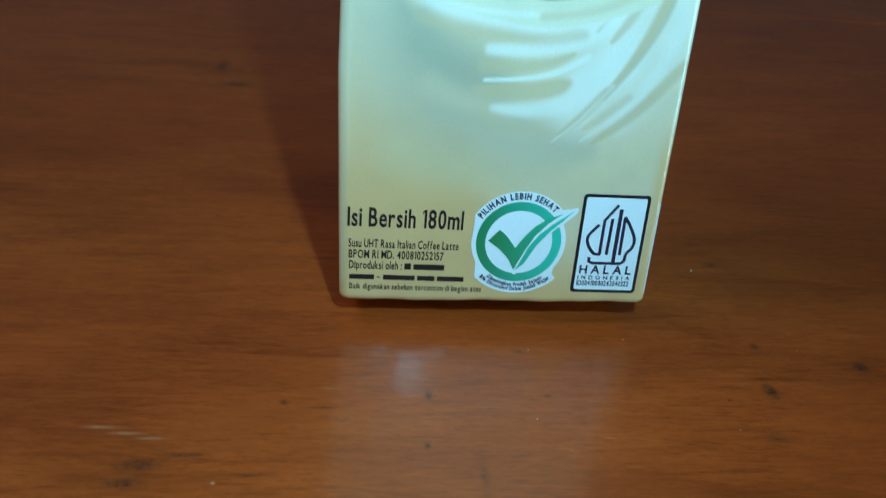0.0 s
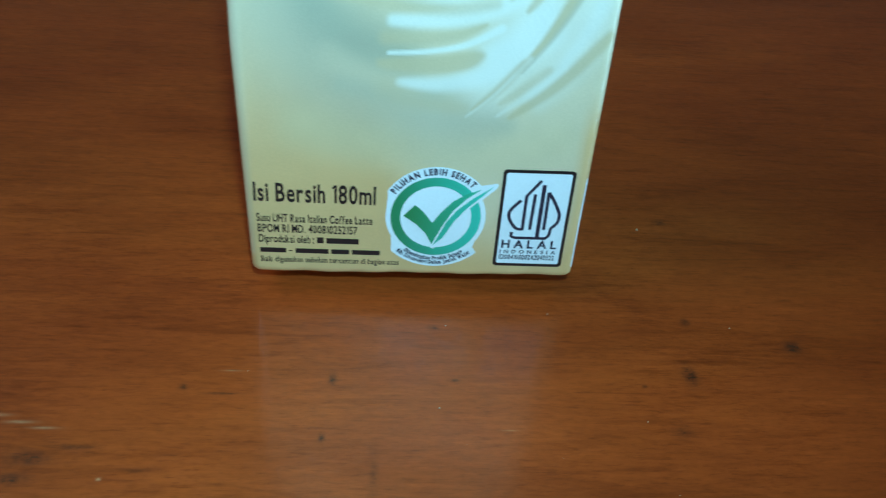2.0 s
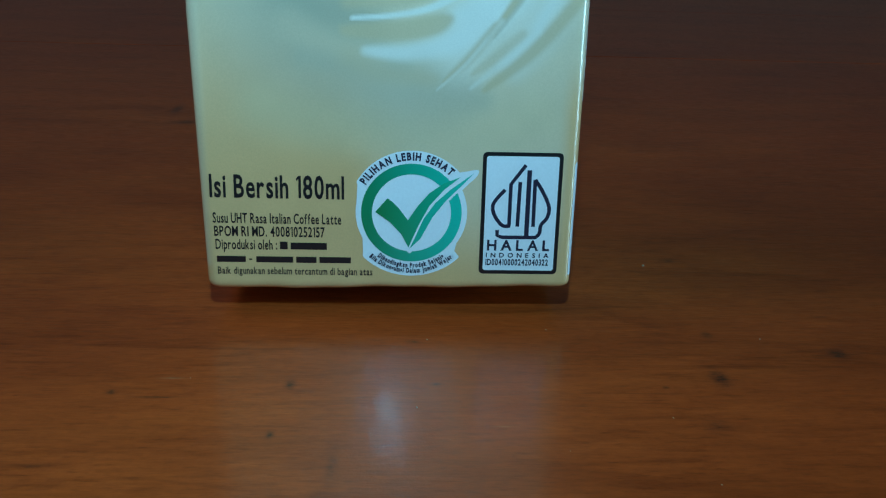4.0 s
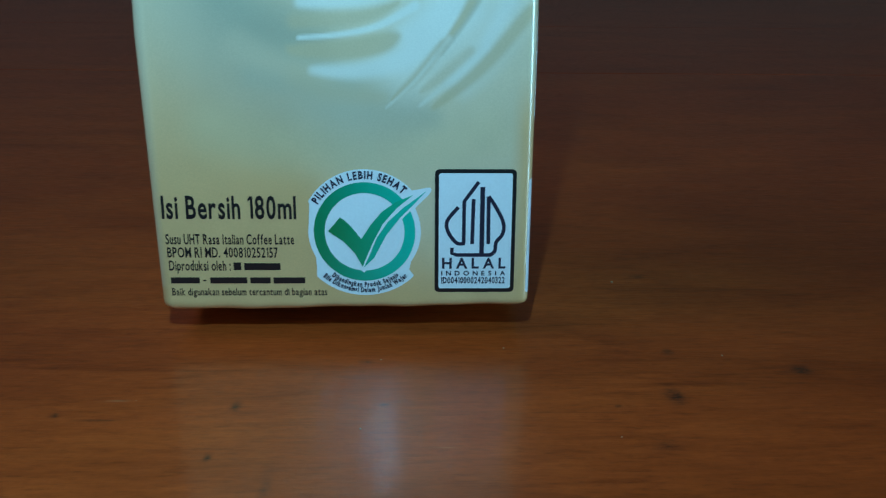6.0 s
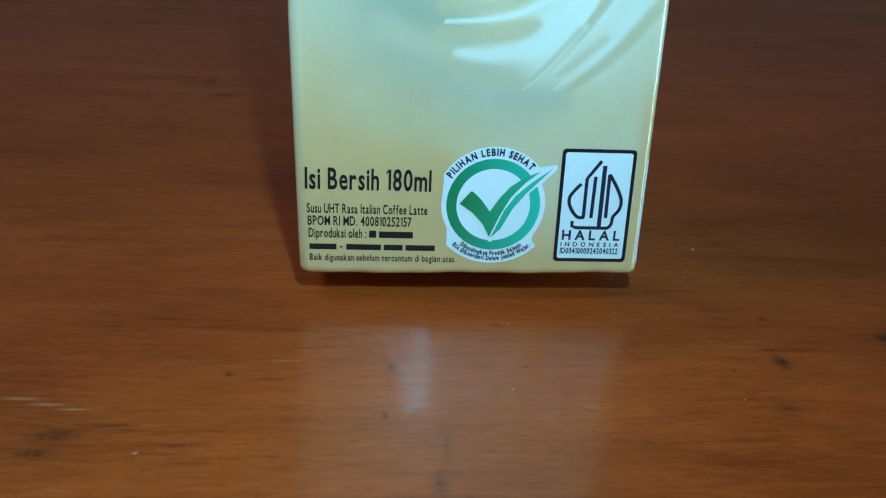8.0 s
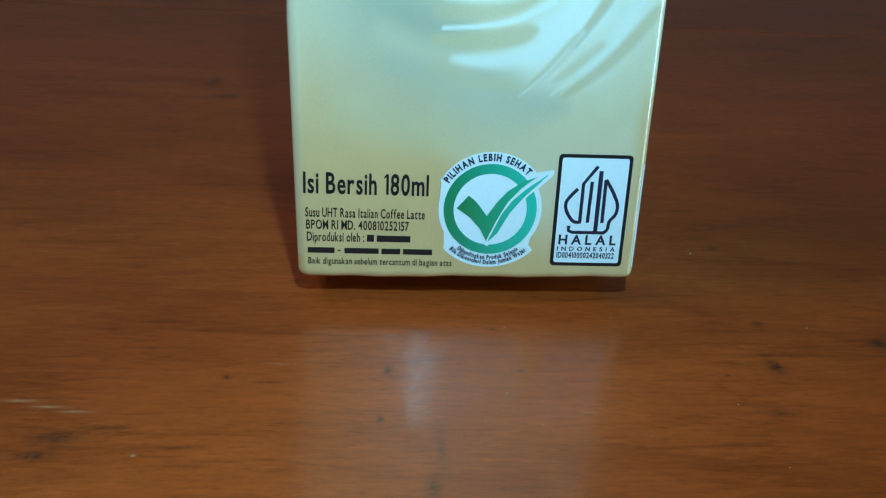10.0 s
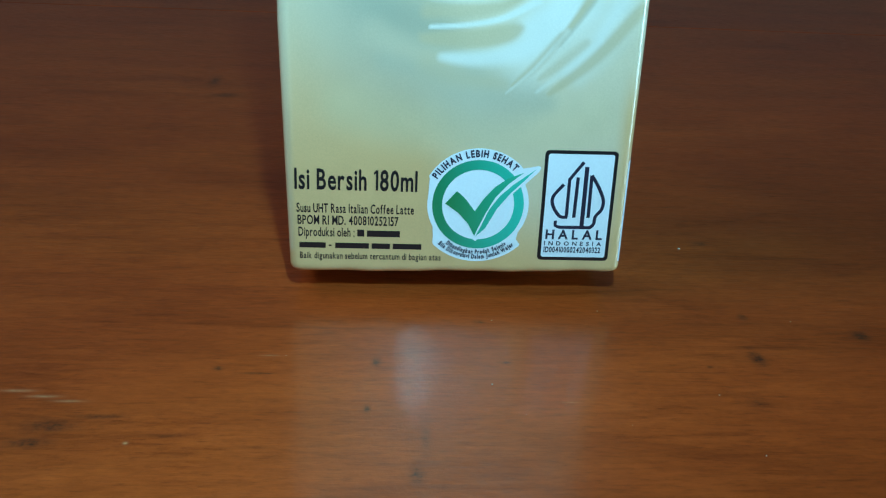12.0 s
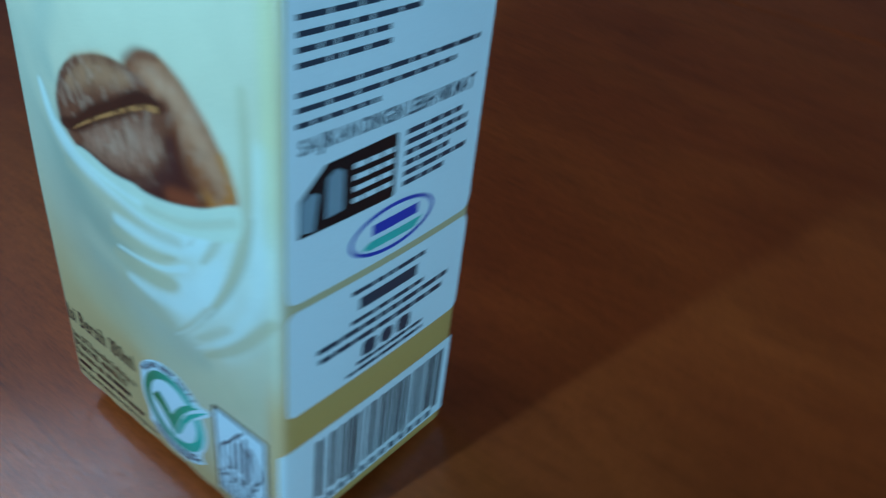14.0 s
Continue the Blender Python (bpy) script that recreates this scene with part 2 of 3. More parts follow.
# ---- the room ----
def room():
    s, lo, hi, w = 2.0, -0.75, 1.95, 0.12
    for name, b in (("wall_north", (-s, s, lo, s, s + w, hi)), ("wall_south", (-s, -s - w, lo, s, -s, hi)),
                    ("wall_east", (s, -s - w, lo, s + w, s + w, hi)), ("wall_west", (-s - w, -s - w, lo, -s, s + w, hi))):
        tagged(part(name, box_bm(*b), PLASTER, None), "plain dim plastered wall of the room", "wall", kind="structure")
    tagged(part("floor", box_bm(-s - w, -s - w, lo - 0.1, s + w, s + w, lo), FLOOR, None), "plain grey floor under the wooden table", "floor", kind="structure")
    tagged(part("ceiling", box_bm(-s - w, -s - w, hi, s + w, s + w, hi + 0.1), PLASTER, None), "plain dim ceiling of the room", "ceiling", kind="structure")


room()


# ---- the table ----
JOINT = 0.236


def table():
    top = new("wooden_table")
    tagged(top, "varnished reddish-brown wooden table with worn grain and dents", "table")
    x0, x1, th = -0.92, 0.96, 0.028
    edges = [-0.46, -0.21, JOINT, JOINT + 0.19, JOINT + 0.42, JOINT + 0.68, JOINT + 0.98]
    for i, (a, b) in enumerate(zip(edges, edges[1:])):
        part("plank", box_bm(x0, a + 0.0002, -th, x1, b - 0.0002, 0, 0.0006), WOOD, top)
    for x in (x0 + 0.05, x1 - 0.05):
        for y in (edges[0] + 0.05, edges[-1] - 0.05):
            part("leg", box_bm(x - 0.03, y - 0.03, -0.75, x + 0.03, y + 0.03, -th, 0.003), WOOD, top)
    return top


table()

# ---- the carton ----
W, D, H, R, TILT, LIFT = 49.4, 35.0, 118.0, 1.3, 6.876, 4.0
carton = new("drink_carton")
carton.matrix_world = pose(0, 0, (LIFT - 0.17) / 1000, -TILT)
tagged(carton, "cream and gold coffee milk carton tilted back on the wooden table", "drink carton")


def swell(u, z, width):
    """Outward bulge of a face, in mm."""
    a = np.clip(np.asarray(u, float) / width, 0, 1)
    b = np.clip(np.asarray(z, float) / H, 0, 1)
    return 0.55 * np.sin(np.pi * a) * np.sin(np.pi * b)


def smooth(e0, e1, v):
    t = np.clip((v - e0) / (e1 - e0), 0, 1)
    return t * t * (3 - 2 * t)


class Print:
    """The printed picture of the front face, as colours over x and z in mm."""

    def __init__(self, x, z):
        self.x, self.z = x, z
        self.c = np.zeros((len(x), 3))

    def lay(self, colour, alpha):
        a = np.asarray(alpha)[:, None]
        self.c = self.c * (1 - a) + np.asarray(colour) * a

    def along(self, pts):
        """Distance to a bent line and the share of its length."""
        best = np.full(len(self.x), 1e9)
        share = np.zeros(len(self.x))
        n = len(pts) - 1
        for i in range(n):
            (ax, az), (bx, bz) = pts[i], pts[i + 1]
            dx, dz = bx - ax, bz - az
            t = np.clip(((self.x - ax) * dx + (self.z - az) * dz) / (dx * dx + dz * dz), 0, 1)
            d = np.hypot(self.x - ax - t * dx, self.z - az - t * dz)
            hit = d < best
            best[hit], share[hit] = d[hit], ((i + t) / n)[hit]
        return best, share

    def stroke(self, pts, w0, w1, colour, soft=0.5, strength=1.0, mid=None):
        pts = bend(pts)
        d, s = self.along(pts)
        w = w0 + (w1 - w0) * s
        if mid is not None:
            w = w + (mid - (w0 + w1) / 2) * 4 * s * (1 - s)
        self.lay(colour, strength * (1 - smooth(w * (1 - soft), w * (1 + soft) + 0.15, d)))

    def patch(self, pts, colour, soft=0.3, strength=1.0):
        self.lay(colour, strength * self.inside(bend(pts + pts[:1])[:-1], soft))

    def inside(self, pts, soft):
        odd = np.zeros(len(self.x), bool)
        best = np.full(len(self.x), 1e9)
        for (ax, az), (bx, bz) in zip(pts, pts[1:] + pts[:1]):
            if abs(bz - az) > 1e-9:
                odd ^= ((az > self.z) != (bz > self.z)) & (self.x < (bx - ax) * (self.z - az) / (bz - az) + ax)
            dx, dz = bx - ax, bz - az
            t = np.clip(((self.x - ax) * dx + (self.z - az) * dz) / (dx * dx + dz * dz + 1e-12), 0, 1)
            best = np.minimum(best, np.hypot(self.x - ax - t * dx, self.z - az - t * dz))
        return smooth(-soft, soft, np.where(odd, best, -best))


def bend(pts, n=6):
    """A smooth line through a few points."""
    p = np.array([pts[0]] + list(pts) + [pts[-1]], float)
    out = []
    for i in range(1, len(p) - 2):
        a, b, c, d = p[i - 1:i + 3]
        for k in range(n):
            t = k / n
            out.append(tuple(0.5 * (2 * b + (c - a) * t + (2 * a - 5 * b + 4 * c - d) * t * t + (3 * b - a - 3 * c + d) * t ** 3)))
    return out + [tuple(p[-1])]


GOLD, CREAM, SHADE, PALE, OLIVE = (0.72, 0.42, 0.185), (0.72, 0.555, 0.365), (0.45, 0.41, 0.30), (0.80, 0.75, 0.655), (0.60, 0.445, 0.26)


def value_noise(x, z, scale, seed):
    """Smooth random field over the face, 0 to 1."""
    rg = np.random.RandomState(seed)
    grid = rg.rand(128, 128)
    u, w = np.asarray(x) * scale + 40, np.asarray(z) * scale + 10
    i, j = np.floor(u).astype(int), np.floor(w).astype(int)
    a, b = u - i, w - j
    a, b = a * a * (3 - 2 * a), b * b * (3 - 2 * b)
    g = lambda p, q: grid[p % 128, q % 128]
    return (g(i, j) * (1 - a) + g(i + 1, j) * a) * (1 - b) + (g(i, j + 1) * (1 - a) + g(i + 1, j + 1) * a) * b


def front_print(x, z):
    p = Print(x, z)
    p.lay(GOLD, np.ones(len(x)))
    p.lay(CREAM, 0.95 * smooth(14, 48, z))
    p.lay((0.74, 0.62, 0.44), 0.7 * smooth(27, 16, np.hypot((x - 42) / 1.0, (z - 33) / 1.25)))
    # long soft shade of the swirling milk
    p.stroke([(3.0, 60), (5.2, 46), (9.5, 36.5), (17, 29.5), (27, 26.5), (36, 26)], 3.0, 1.5, SHADE, 0.95, 0.62, 6.5)
    p.stroke([(7.5, 48), (10.8, 41.2), (15.5, 37.6), (20.5, 36.2)], 2.0, 3.0, (0.33, 0.33, 0.24), 0.95, 0.66, 3.4)
    p.stroke([(12, 34.8), (17, 32.6), (23, 31.2)], 1.6, 1.2, CREAM, 0.9, 0.35)
    p.stroke([(13.5, 31.2), (19, 30.2), (26, 29.8)], 1.2, 1.0, SHADE, 0.95, 0.35)
    p.stroke([(2, 66), (5, 52), (9, 46)], 1.6, 1.0, CREAM, 0.8, 0.5)
    p.stroke([(8, 24.5), (16, 22.5), (30, 21), (44, 24)], 3, 3, (0.66, 0.52, 0.30), 0.9, 0.4)
    # lit cloth of milk to the right
    p.stroke([(33.5, 32.5), (37.5, 38), (41.5, 45), (44, 51)], 3.4, 2.2, PALE, 0.95, 0.6, 4.2)
    p.stroke([(40.0, 30.5), (44.5, 37.0), (47.0, 45.0), (47.6, 60)], 1.5, 1.2, PALE, 0.95, 0.55, 2.4)
    # broad pale fingers of milk that run into the lit cloth
    p.stroke([(20.0, 40.2), (24.5, 40.4), (29.5, 41.2), (34.8, 43.2), (39.0, 46.4)], 0.7, 1.3, PALE, 0.7, 0.8, 1.15)
    p.stroke([(21.2, 31.9), (26.5, 31.9), (31.5, 33.0), (36.0, 35.6), (40.0, 39.5)], 0.5, 2.0, PALE, 0.75, 0.8, 1.35)
    p.stroke([(33.0, 36.4), (36.5, 38.6), (39.5, 42.0)], 1.2, 2.2, PALE, 0.95, 0.75)
    # olive hollows between the fingers
    p.stroke([(19.2, 37.9), (24, 38.0), (28.5, 38.7), (32.0, 40.2)], 0.9, 0.2, OLIVE, 0.8, 0.7, 0.8)
    p.patch([(18.0, 34.9), (21, 35.4), (26, 35.8), (29.5, 36.5), (31.6, 36.7), (32.2, 35.9), (30.5, 34.3), (27, 33.5), (22, 33.3), (18.5, 33.8)], OLIVE, 0.55, 0.8)
    p.stroke([(19.4, 31.0), (23, 29.4), (30, 28.6)], 1.4, 0.7, OLIVE, 0.95, 0.4)
    p.stroke([(20.2, 42.6), (26, 42.5), (32, 44.0)], 0.8, 0.4, OLIVE, 0.95, 0.5)
    # long grooves down the right
    p.stroke([(36.6, 33.8), (40.4, 39.2), (43.4, 45.4), (44.9, 51.0), (45.4, 58), (45.0, 66)], 0.12, 0.5, OLIVE, 0.7, 0.9, 0.75)
    p.stroke([(37.4, 34.0), (41.4, 39.6), (44.6, 46.0), (46.0, 52.0)], 0.1, 0.3, (0.47, 0.37, 0.23), 0.7, 0.5, 0.3)
    p.stroke([(36.4, 27.4), (42.5, 32.4), (48.5, 39.4)], 0.25, 0.7, OLIVE, 0.65, 0.8, 0.75)
    p.stroke([(31.2, 28.4), (34.6, 31.6), (37.6, 35.4)], 0.15, 0.4, OLIVE, 0.6, 0.7, 0.55)
    p.stroke([(34.8, 29.4), (38.0, 31.8), (41.0, 34.4)], 0.2, 0.5, OLIVE, 0.7, 0.5, 0.6)
    p.stroke([(37.2, 42.2), (39.4, 45.4), (40.8, 48.4)], 0.25, 0.6, OLIVE, 0.7, 0.7, 0.6)
    p.stroke([(34.9, 43.6), (36.4, 45.6), (37.2, 46.8)], 0.2, 0.3, OLIVE, 0.7, 0.5)
    # thin crests of light beside the folds
    p.stroke([(19.6, 35.9), (24.5, 36.3), (29.5, 37.4), (34.0, 39.8)], 0.2, 0.5, PALE, 0.5, 0.85, 0.30)
    p.stroke([(30.4, 27.4), (34.2, 30.9), (38.3, 36.0)], 0.06, 0.25, PALE, 0.8, 0.5)
    p.stroke([(34.6, 27.6), (38.8, 31.0), (43.0, 34.8)], 0.12, 0.35, PALE, 0.8, 0.45, 0.4)
    p.stroke([(43.0, 35.5), (46.2, 41.5), (47.6, 49.0)], 0.6, 1.0, PALE, 0.95, 0.5)
    p.stroke([(-0.6, 90), (-0.6, 45), (0.0, 4)], 1.2, 0.5, (0.78, 0.68, 0.48), 0.95, 0.4)
    # gold returns down the right edge
    p.lay(GOLD, 0.85 * smooth(46.2, 48.6, x) * smooth(33, 24, z))
    p.lay((0.72, 0.55, 0.26), 0.55 * smooth(46.6, 48.4, x) * smooth(44, 56, z))
    # wide pale lip of the milk under the beans
    p.stroke([(6.0, 54), (8.0, 48.8), (13.2, 45.4), (21, 44.2), (28, 43.6), (35.0, 45.3), (40.5, 47.8)], 0.4, 0.4, PALE, 0.95, 0.8, 1.25)
    p.stroke([(10, 44.0), (18, 42.6), (27, 41.9), (33, 42.9)], 0.9, 0.6, OLIVE, 0.95, 0.55)
    p.stroke([(9.2, 55.8), (8.2, 60), (10.5, 66)], 1.0, 2.5, SHADE, 0.95, 0.5)
    # dark hollow, then the two coffee beans
    p.patch([(30, 50.5), (26.5, 46.6), (34, 46.8), (41, 49.4), (43.6, 52), (40, 56), (33, 58)], (0.050, 0.012, 0.012), 0.4)
    p.stroke([(32.5, 49.2), (36.0, 50.0), (39.5, 51.4)], 1.1, 0.9, (0.27, 0.055, 0.022), 0.9, 0.85)
    bean = [(26.4, 62.8), (28.6, 64.9), (32.4, 65.6), (36.2, 63.8), (39.8, 60.4), (42.6, 56.6), (43.7, 53.6), (43.2, 51.2), (39.6, 50.0), (36.6, 51.8), (34.0, 57)]
    far = p.inside(bend(bean + bean[:1])[:-1], 0.6)
    p.patch(bean, (0.330, 0.105, 0.042), 0.35)
    p.stroke([(30.0, 63.6), (34.8, 61.6), (39.4, 57.0), (41.6, 53.6)], 1.1, 0.7, (0.60, 0.30, 0.18), 0.95, 0.85, 2.0)
    p.stroke([(41.6, 57.5), (43.0, 53.6), (41.2, 51.0), (38.6, 51.4)], 0.6, 0.9, (0.56, 0.190, 0.040), 0.85, 0.9)
    p.stroke([(32.8, 60.0), (35.2, 54.6), (38.2, 50.8)], 1.0, 0.7, (0.120, 0.028, 0.014), 0.9, 0.9)
    p.stroke([(26.6, 63.2), (28.8, 64.8), (32.0, 65.4)], 0.8, 0.5, (0.20, 0.060, 0.03), 0.8, 0.7)
    p.lay((0.20, 0.058, 0.022), 0.25 * smooth(0.45, 0.8, value_noise(x + 0.5 * z, z * 0.8, 0.9, 5)) * far)
    p.lay((0.78, 0.52, 0.38), 0.16 * smooth(0.5, 0.85, value_noise(x * 1.2, z * 1.2, 0.8, 21)) * far)
    bean = [(9.9, 53.4), (11.6, 57.0), (15.2, 60.0), (21.3, 62.3), (27.0, 62.5), (31.4, 60.6), (33.2, 56.8), (31.8, 52.0), (27.2, 47.8), (20.0, 46.2), (13.6, 47.4), (10.2, 50.0)]
    inner = p.inside(bend(bean + bean[:1])[:-1], 0.9)
    p.patch(bean, (0.185, 0.062, 0.034), 0.3)
    p.stroke([(13.6, 56.6), (19.0, 59.6), (26.0, 60.9)], 1.0, 0.8, (0.50, 0.235, 0.125), 0.95, 0.8, 1.6)
    p.stroke([(17.0, 50.0), (22.5, 51.2), (29.6, 55.0)], 1.5, 1.5, (0.46, 0.225, 0.150), 0.95, 0.8, 2.7)
    p.stroke([(13.6, 47.6), (20.0, 46.8), (27.4, 48.2), (32.2, 52.4), (33.0, 56.0)], 0.6, 0.7, (0.060, 0.018, 0.018), 0.8, 0.9, 1.1)
    p.stroke([(10.2, 50.6), (10.3, 53.4), (12.4, 57), (16, 60)], 0.7, 0.4, (0.15, 0.045, 0.024), 0.9, 0.8)
    mott = value_noise(x * 1.9 + 0.5 * z, z * 0.6 - 0.2 * x, 1.1, 9)
    p.lay((0.10, 0.028, 0.014), 0.38 * smooth(0.45, 0.8, mott) * inner)
    p.lay((0.74, 0.47, 0.34), 0.3 * smooth(0.5, 0.85, value_noise(x * 1.5 + z * 0.6, z * 0.9, 0.9, 12)) * inner * smooth(46, 52, z))
    # the open crease: dark lips with a torn tan skin between them
    p.stroke([(10.4, 50.0), (13.6, 50.9), (18.2, 53.9), (24.6, 57.3), (28.2, 59.4), (31.8, 59.7)], 0.6, 0.65, (0.045, 0.012, 0.008), 0.45, 1.0, 1.15)
    ragged = 0.3 + 0.7 * smooth(0.3, 0.6, value_noise(x, z, 1.7, 31))
    d, share = p.along(bend([(13.0, 50.2), (18.0, 53.2), (24.4, 56.6), (28.6, 58.6), (31.2, 59.2)]))
    p.lay((0.56, 0.225, 0.075), 0.9 * ragged * (1 - smooth(0.25, 0.6, d / (0.35 + 0.6 * share))))
    hull = np.maximum(p.inside([(9.6, 53.4), (15, 60.4), (21.3, 62.8), (26.0, 62.9), (29, 65.2), (33, 65.6), (40, 60.6), (43.9, 53.6), (43, 50), (27, 46), (13.6, 47)], 0.5), 0)
    p.c *= (1 - np.array([[0.02, 0.20, 0.30]]) * hull[:, None])
    # the lip in front of the beans
    p.patch([(11.6, 46.3), (13.8, 47.9), (20.5, 47.1), (25, 47.5), (27.4, 47.3), (32, 48.0), (38, 49.9), (43.9, 52.7), (43.5, 48.3), (36, 45.2), (28, 43.6), (20, 44.3)], (0.74, 0.66, 0.48), 0.3, 0.95)
    p.stroke([(8.6, 49.2), (13.2, 46.2), (20.6, 45.2), (26, 45.2)], 0.3, 0.3, PALE, 0.9, 0.6)
    p.stroke([(27, 45.0), (35, 46.5), (43.2, 50.4)], 0.5, 0.5, OLIVE, 0.8, 0.45)
    grain = value_noise(x, z, 0.35, 3) - 0.5
    return np.clip(p.c * (1 + 0.05 * grain[:, None]), 0, 1)


def carton_body():
    """A rounded box, close-meshed on the front and the side that carry print."""
    per = []  # x, y, inset direction, face tag
    def arc(cx, cy, a0, a1, n=5):
        return [(cx + R * math.cos(a0 + (a1 - a0) * k / n), cy + R * math.sin(a0 + (a1 - a0) * k / n)) for k in range(1, n)]
    hp = math.pi / 2
    per += [(R + (W - 2 * R) * k / 190, 0.0) for k in range(191)] + arc(W - R, R, -hp, 0)
    per += [(W, R + (D - 2 * R) * k / 24) for k in range(25)] + arc(W - R, D - R, 0, hp)
    per += [(W - R - (W - 2 * R) * k / 12, D) for k in range(13)] + arc(R, D - R, hp, 2 * hp)
    per += [(0.0, D - R - (D - 2 * R) * k / 12) for k in range(13)] + arc(R, R, 2 * hp, 3 * hp)
    per = np.array(per)
    n = len(per)
    lo = [R * (1 - math.cos(a)) for a in (0.0, 0.3, 0.6, 0.9, 1.2)]
    zs = np.array(lo + list(np.linspace(R, H - R, 440)) + [H - v for v in reversed(lo)])
    inset = np.array([R - math.sqrt(max(0, R * R - (R - min(z, H - z)) ** 2)) if min(z, H - z) < R else 0 for z in zs])
    rows = []
    mid = np.array([W / 2, D / 2])
    for z, i in zip(zs, inset):
        q = per.copy()
        k = np.array([(W - 2 * i) / W, (D - 2 * i) / D])
        q = mid + (q - mid) * k
        q[:, 1] -= np.where(per[:, 1] < 1e-6, swell(per[:, 0], z, W), 0)
        q[:, 0] += np.where(per[:, 0] > W - 1e-6, swell(per[:, 1], z, D), 0)
        rows.append(np.column_stack([q, np.full(n, z)]))
    v = np.concatenate(rows)
    v[:, 0] -= np.interp(v[:, 2], [0, 20, 36, 46, 60, H], [0, 0.62, 1.1, 1.0, 0.6, 0]) * np.clip(1 - v[:, 0] / W, 0, 1)
    v[:, 0] += 0.1 * smooth(2, 34, v[:, 2]) * smooth(H, H - 34, v[:, 2]) * np.clip(v[:, 0] / W, 0, 1)
    # small creases and dents along the lower edge
    v[:, 1] += 0.10 * np.sin(v[:, 0] * 0.9 + 0.6) * np.exp(-v[:, 2] / 1.6) * (v[:, 1] < 3)
    v[:, 2] += (0.75 * v[:, 0] / W + 0.08 * np.sin(v[:, 0] * 0.33)) * np.exp(-v[:, 2] / 2.5) * smooth(12, 0, v[:, 1])
    faces = []
    m = len(zs)
    for j in range(m - 1):
        for i in range(n):
            a, b = j * n + i, j * n + (i + 1) % n
            faces.append((a, b, b + n, a + n))
    faces.append(tuple(range(n - 1, -1, -1)))
    faces.append(tuple(range((m - 1) * n, m * n)))
    me = bpy.data.meshes.new("body")
    me.from_pydata((v / 1000).tolist(), [], faces)
    col = front_print(v[:, 0], v[:, 2])
    aside = smooth(0.6, 1.6, v[:, 1])[:, None]
    blend = smooth(20, 60, v[:, 2])[:, None]
    plain_side = np.array([[0.60, 0.345, 0.10]]) * (1 - blend) + np.array([[0.60, 0.56, 0.38]]) * blend
    col = col * (1 - aside) + plain_side * aside
    at = me.color_attributes.new("print", "FLOAT_COLOR", "POINT")
    at.data.foreach_set("color", np.column_stack([col, np.ones(len(col))]).astype(np.float32).ravel())
    me.polygons.foreach_set("use_smooth", [True] * (len(faces) - 2) + [False, False])
    me.materials.append(CARD)
    ob = new("body", me)
    ob.parent = carton
    return tagged(ob, "laminated board body printed with coffee beans in milk")


carton_body()


def seat(x, z, lift):
    """A place on the front face, lift mm proud."""
    return (x / 1000, (-float(swell(x, z, W)) - lift) / 1000, z / 1000)


def seat_side(y, z, lift):
    out = lift + 0.1 * float(smooth(2, 34, z) * smooth(H, H - 34, z))
    if y < R:  # round the corner on to the front
        a = math.acos(min(1, (R - y) / R))
        return ((W - R + (R + lift) * math.sin(a) + out - lift) / 1000, (R - (R + lift) * math.cos(a)) / 1000, z / 1000)
    return ((W + float(swell(y, z, D)) + out) / 1000, y / 1000, z / 1000)


def flat(polys, on=seat, lift=0.03):
    """Flat printed shapes from outlines, laid on a face and cut fine enough to follow its swell."""
    bm = bmesh.new()
    for poly in polys:
        vs = [bm.verts.new((u, 0, z)) for u, z in poly]
        f = bm.faces.new(vs)
    bmesh.ops.triangulate(bm, faces=list(bm.faces))
    span = max((v.co.x for v in bm.verts)) - min((v.co.x for v in bm.verts))
    tall = max((v.co.z for v in bm.verts)) - min((v.co.z for v in bm.verts))
    if max(span, tall) > 6:
        for axis, size in ((0, span), (2, tall)):
            lo = min(v.co[axis] for v in bm.verts)
            k = int(size / 3.0)
            for i in range(1, k + 1):
                co, no = Vector((0, 0, 0)), Vector((0, 0, 0))
                co[axis], no[axis] = lo + size * i / (k + 1), 1
                bmesh.ops.bisect_plane(bm, geom=list(bm.verts) + list(bm.edges) + list(bm.faces), plane_co=co, plane_no=no, dist=1e-5)
    if on is seat_side and min(v.co.x for v in bm.verts) < R:
        for y in (0.15, 0.3, 0.5, 0.75, 1.05, 1.5):
            bmesh.ops.bisect_plane(bm, geom=list(bm.verts) + list(bm.edges) + list(bm.faces), plane_co=(y, 0, 0), plane_no=(1, 0, 0), dist=1e-5)
    for v in bm.verts:
        v.co = Vector(on(v.co.x, v.co.z, lift))
    bmesh.ops.recalc_face_normals(bm, faces=list(bm.faces))
    out = Vector((0, -1, 0)) if on is seat else Vector((1, 0, 0))
    bm.normal_update()
    for f in bm.faces:
        if f.normal.dot(out) < -0.01:
            f.normal_flip()
    return bm


def rounded(x0, z0, x1, z1, r, n=5):
    out = []
    for cx, cz, a in ((x1 - r, z0 + r, -90), (x1 - r, z1 - r, 0), (x0 + r, z1 - r, 90), (x0 + r, z0 + r, 180)):
        out += [(cx + r * math.cos(radians(a + 90 * k / n)), cz + r * math.sin(radians(a + 90 * k / n))) for k in range(n + 1)]
    return out


def bar(x0, z0, x1, z1):
    return [(x0, z0), (x1, z0), (x1, z1), (x0, z1)]


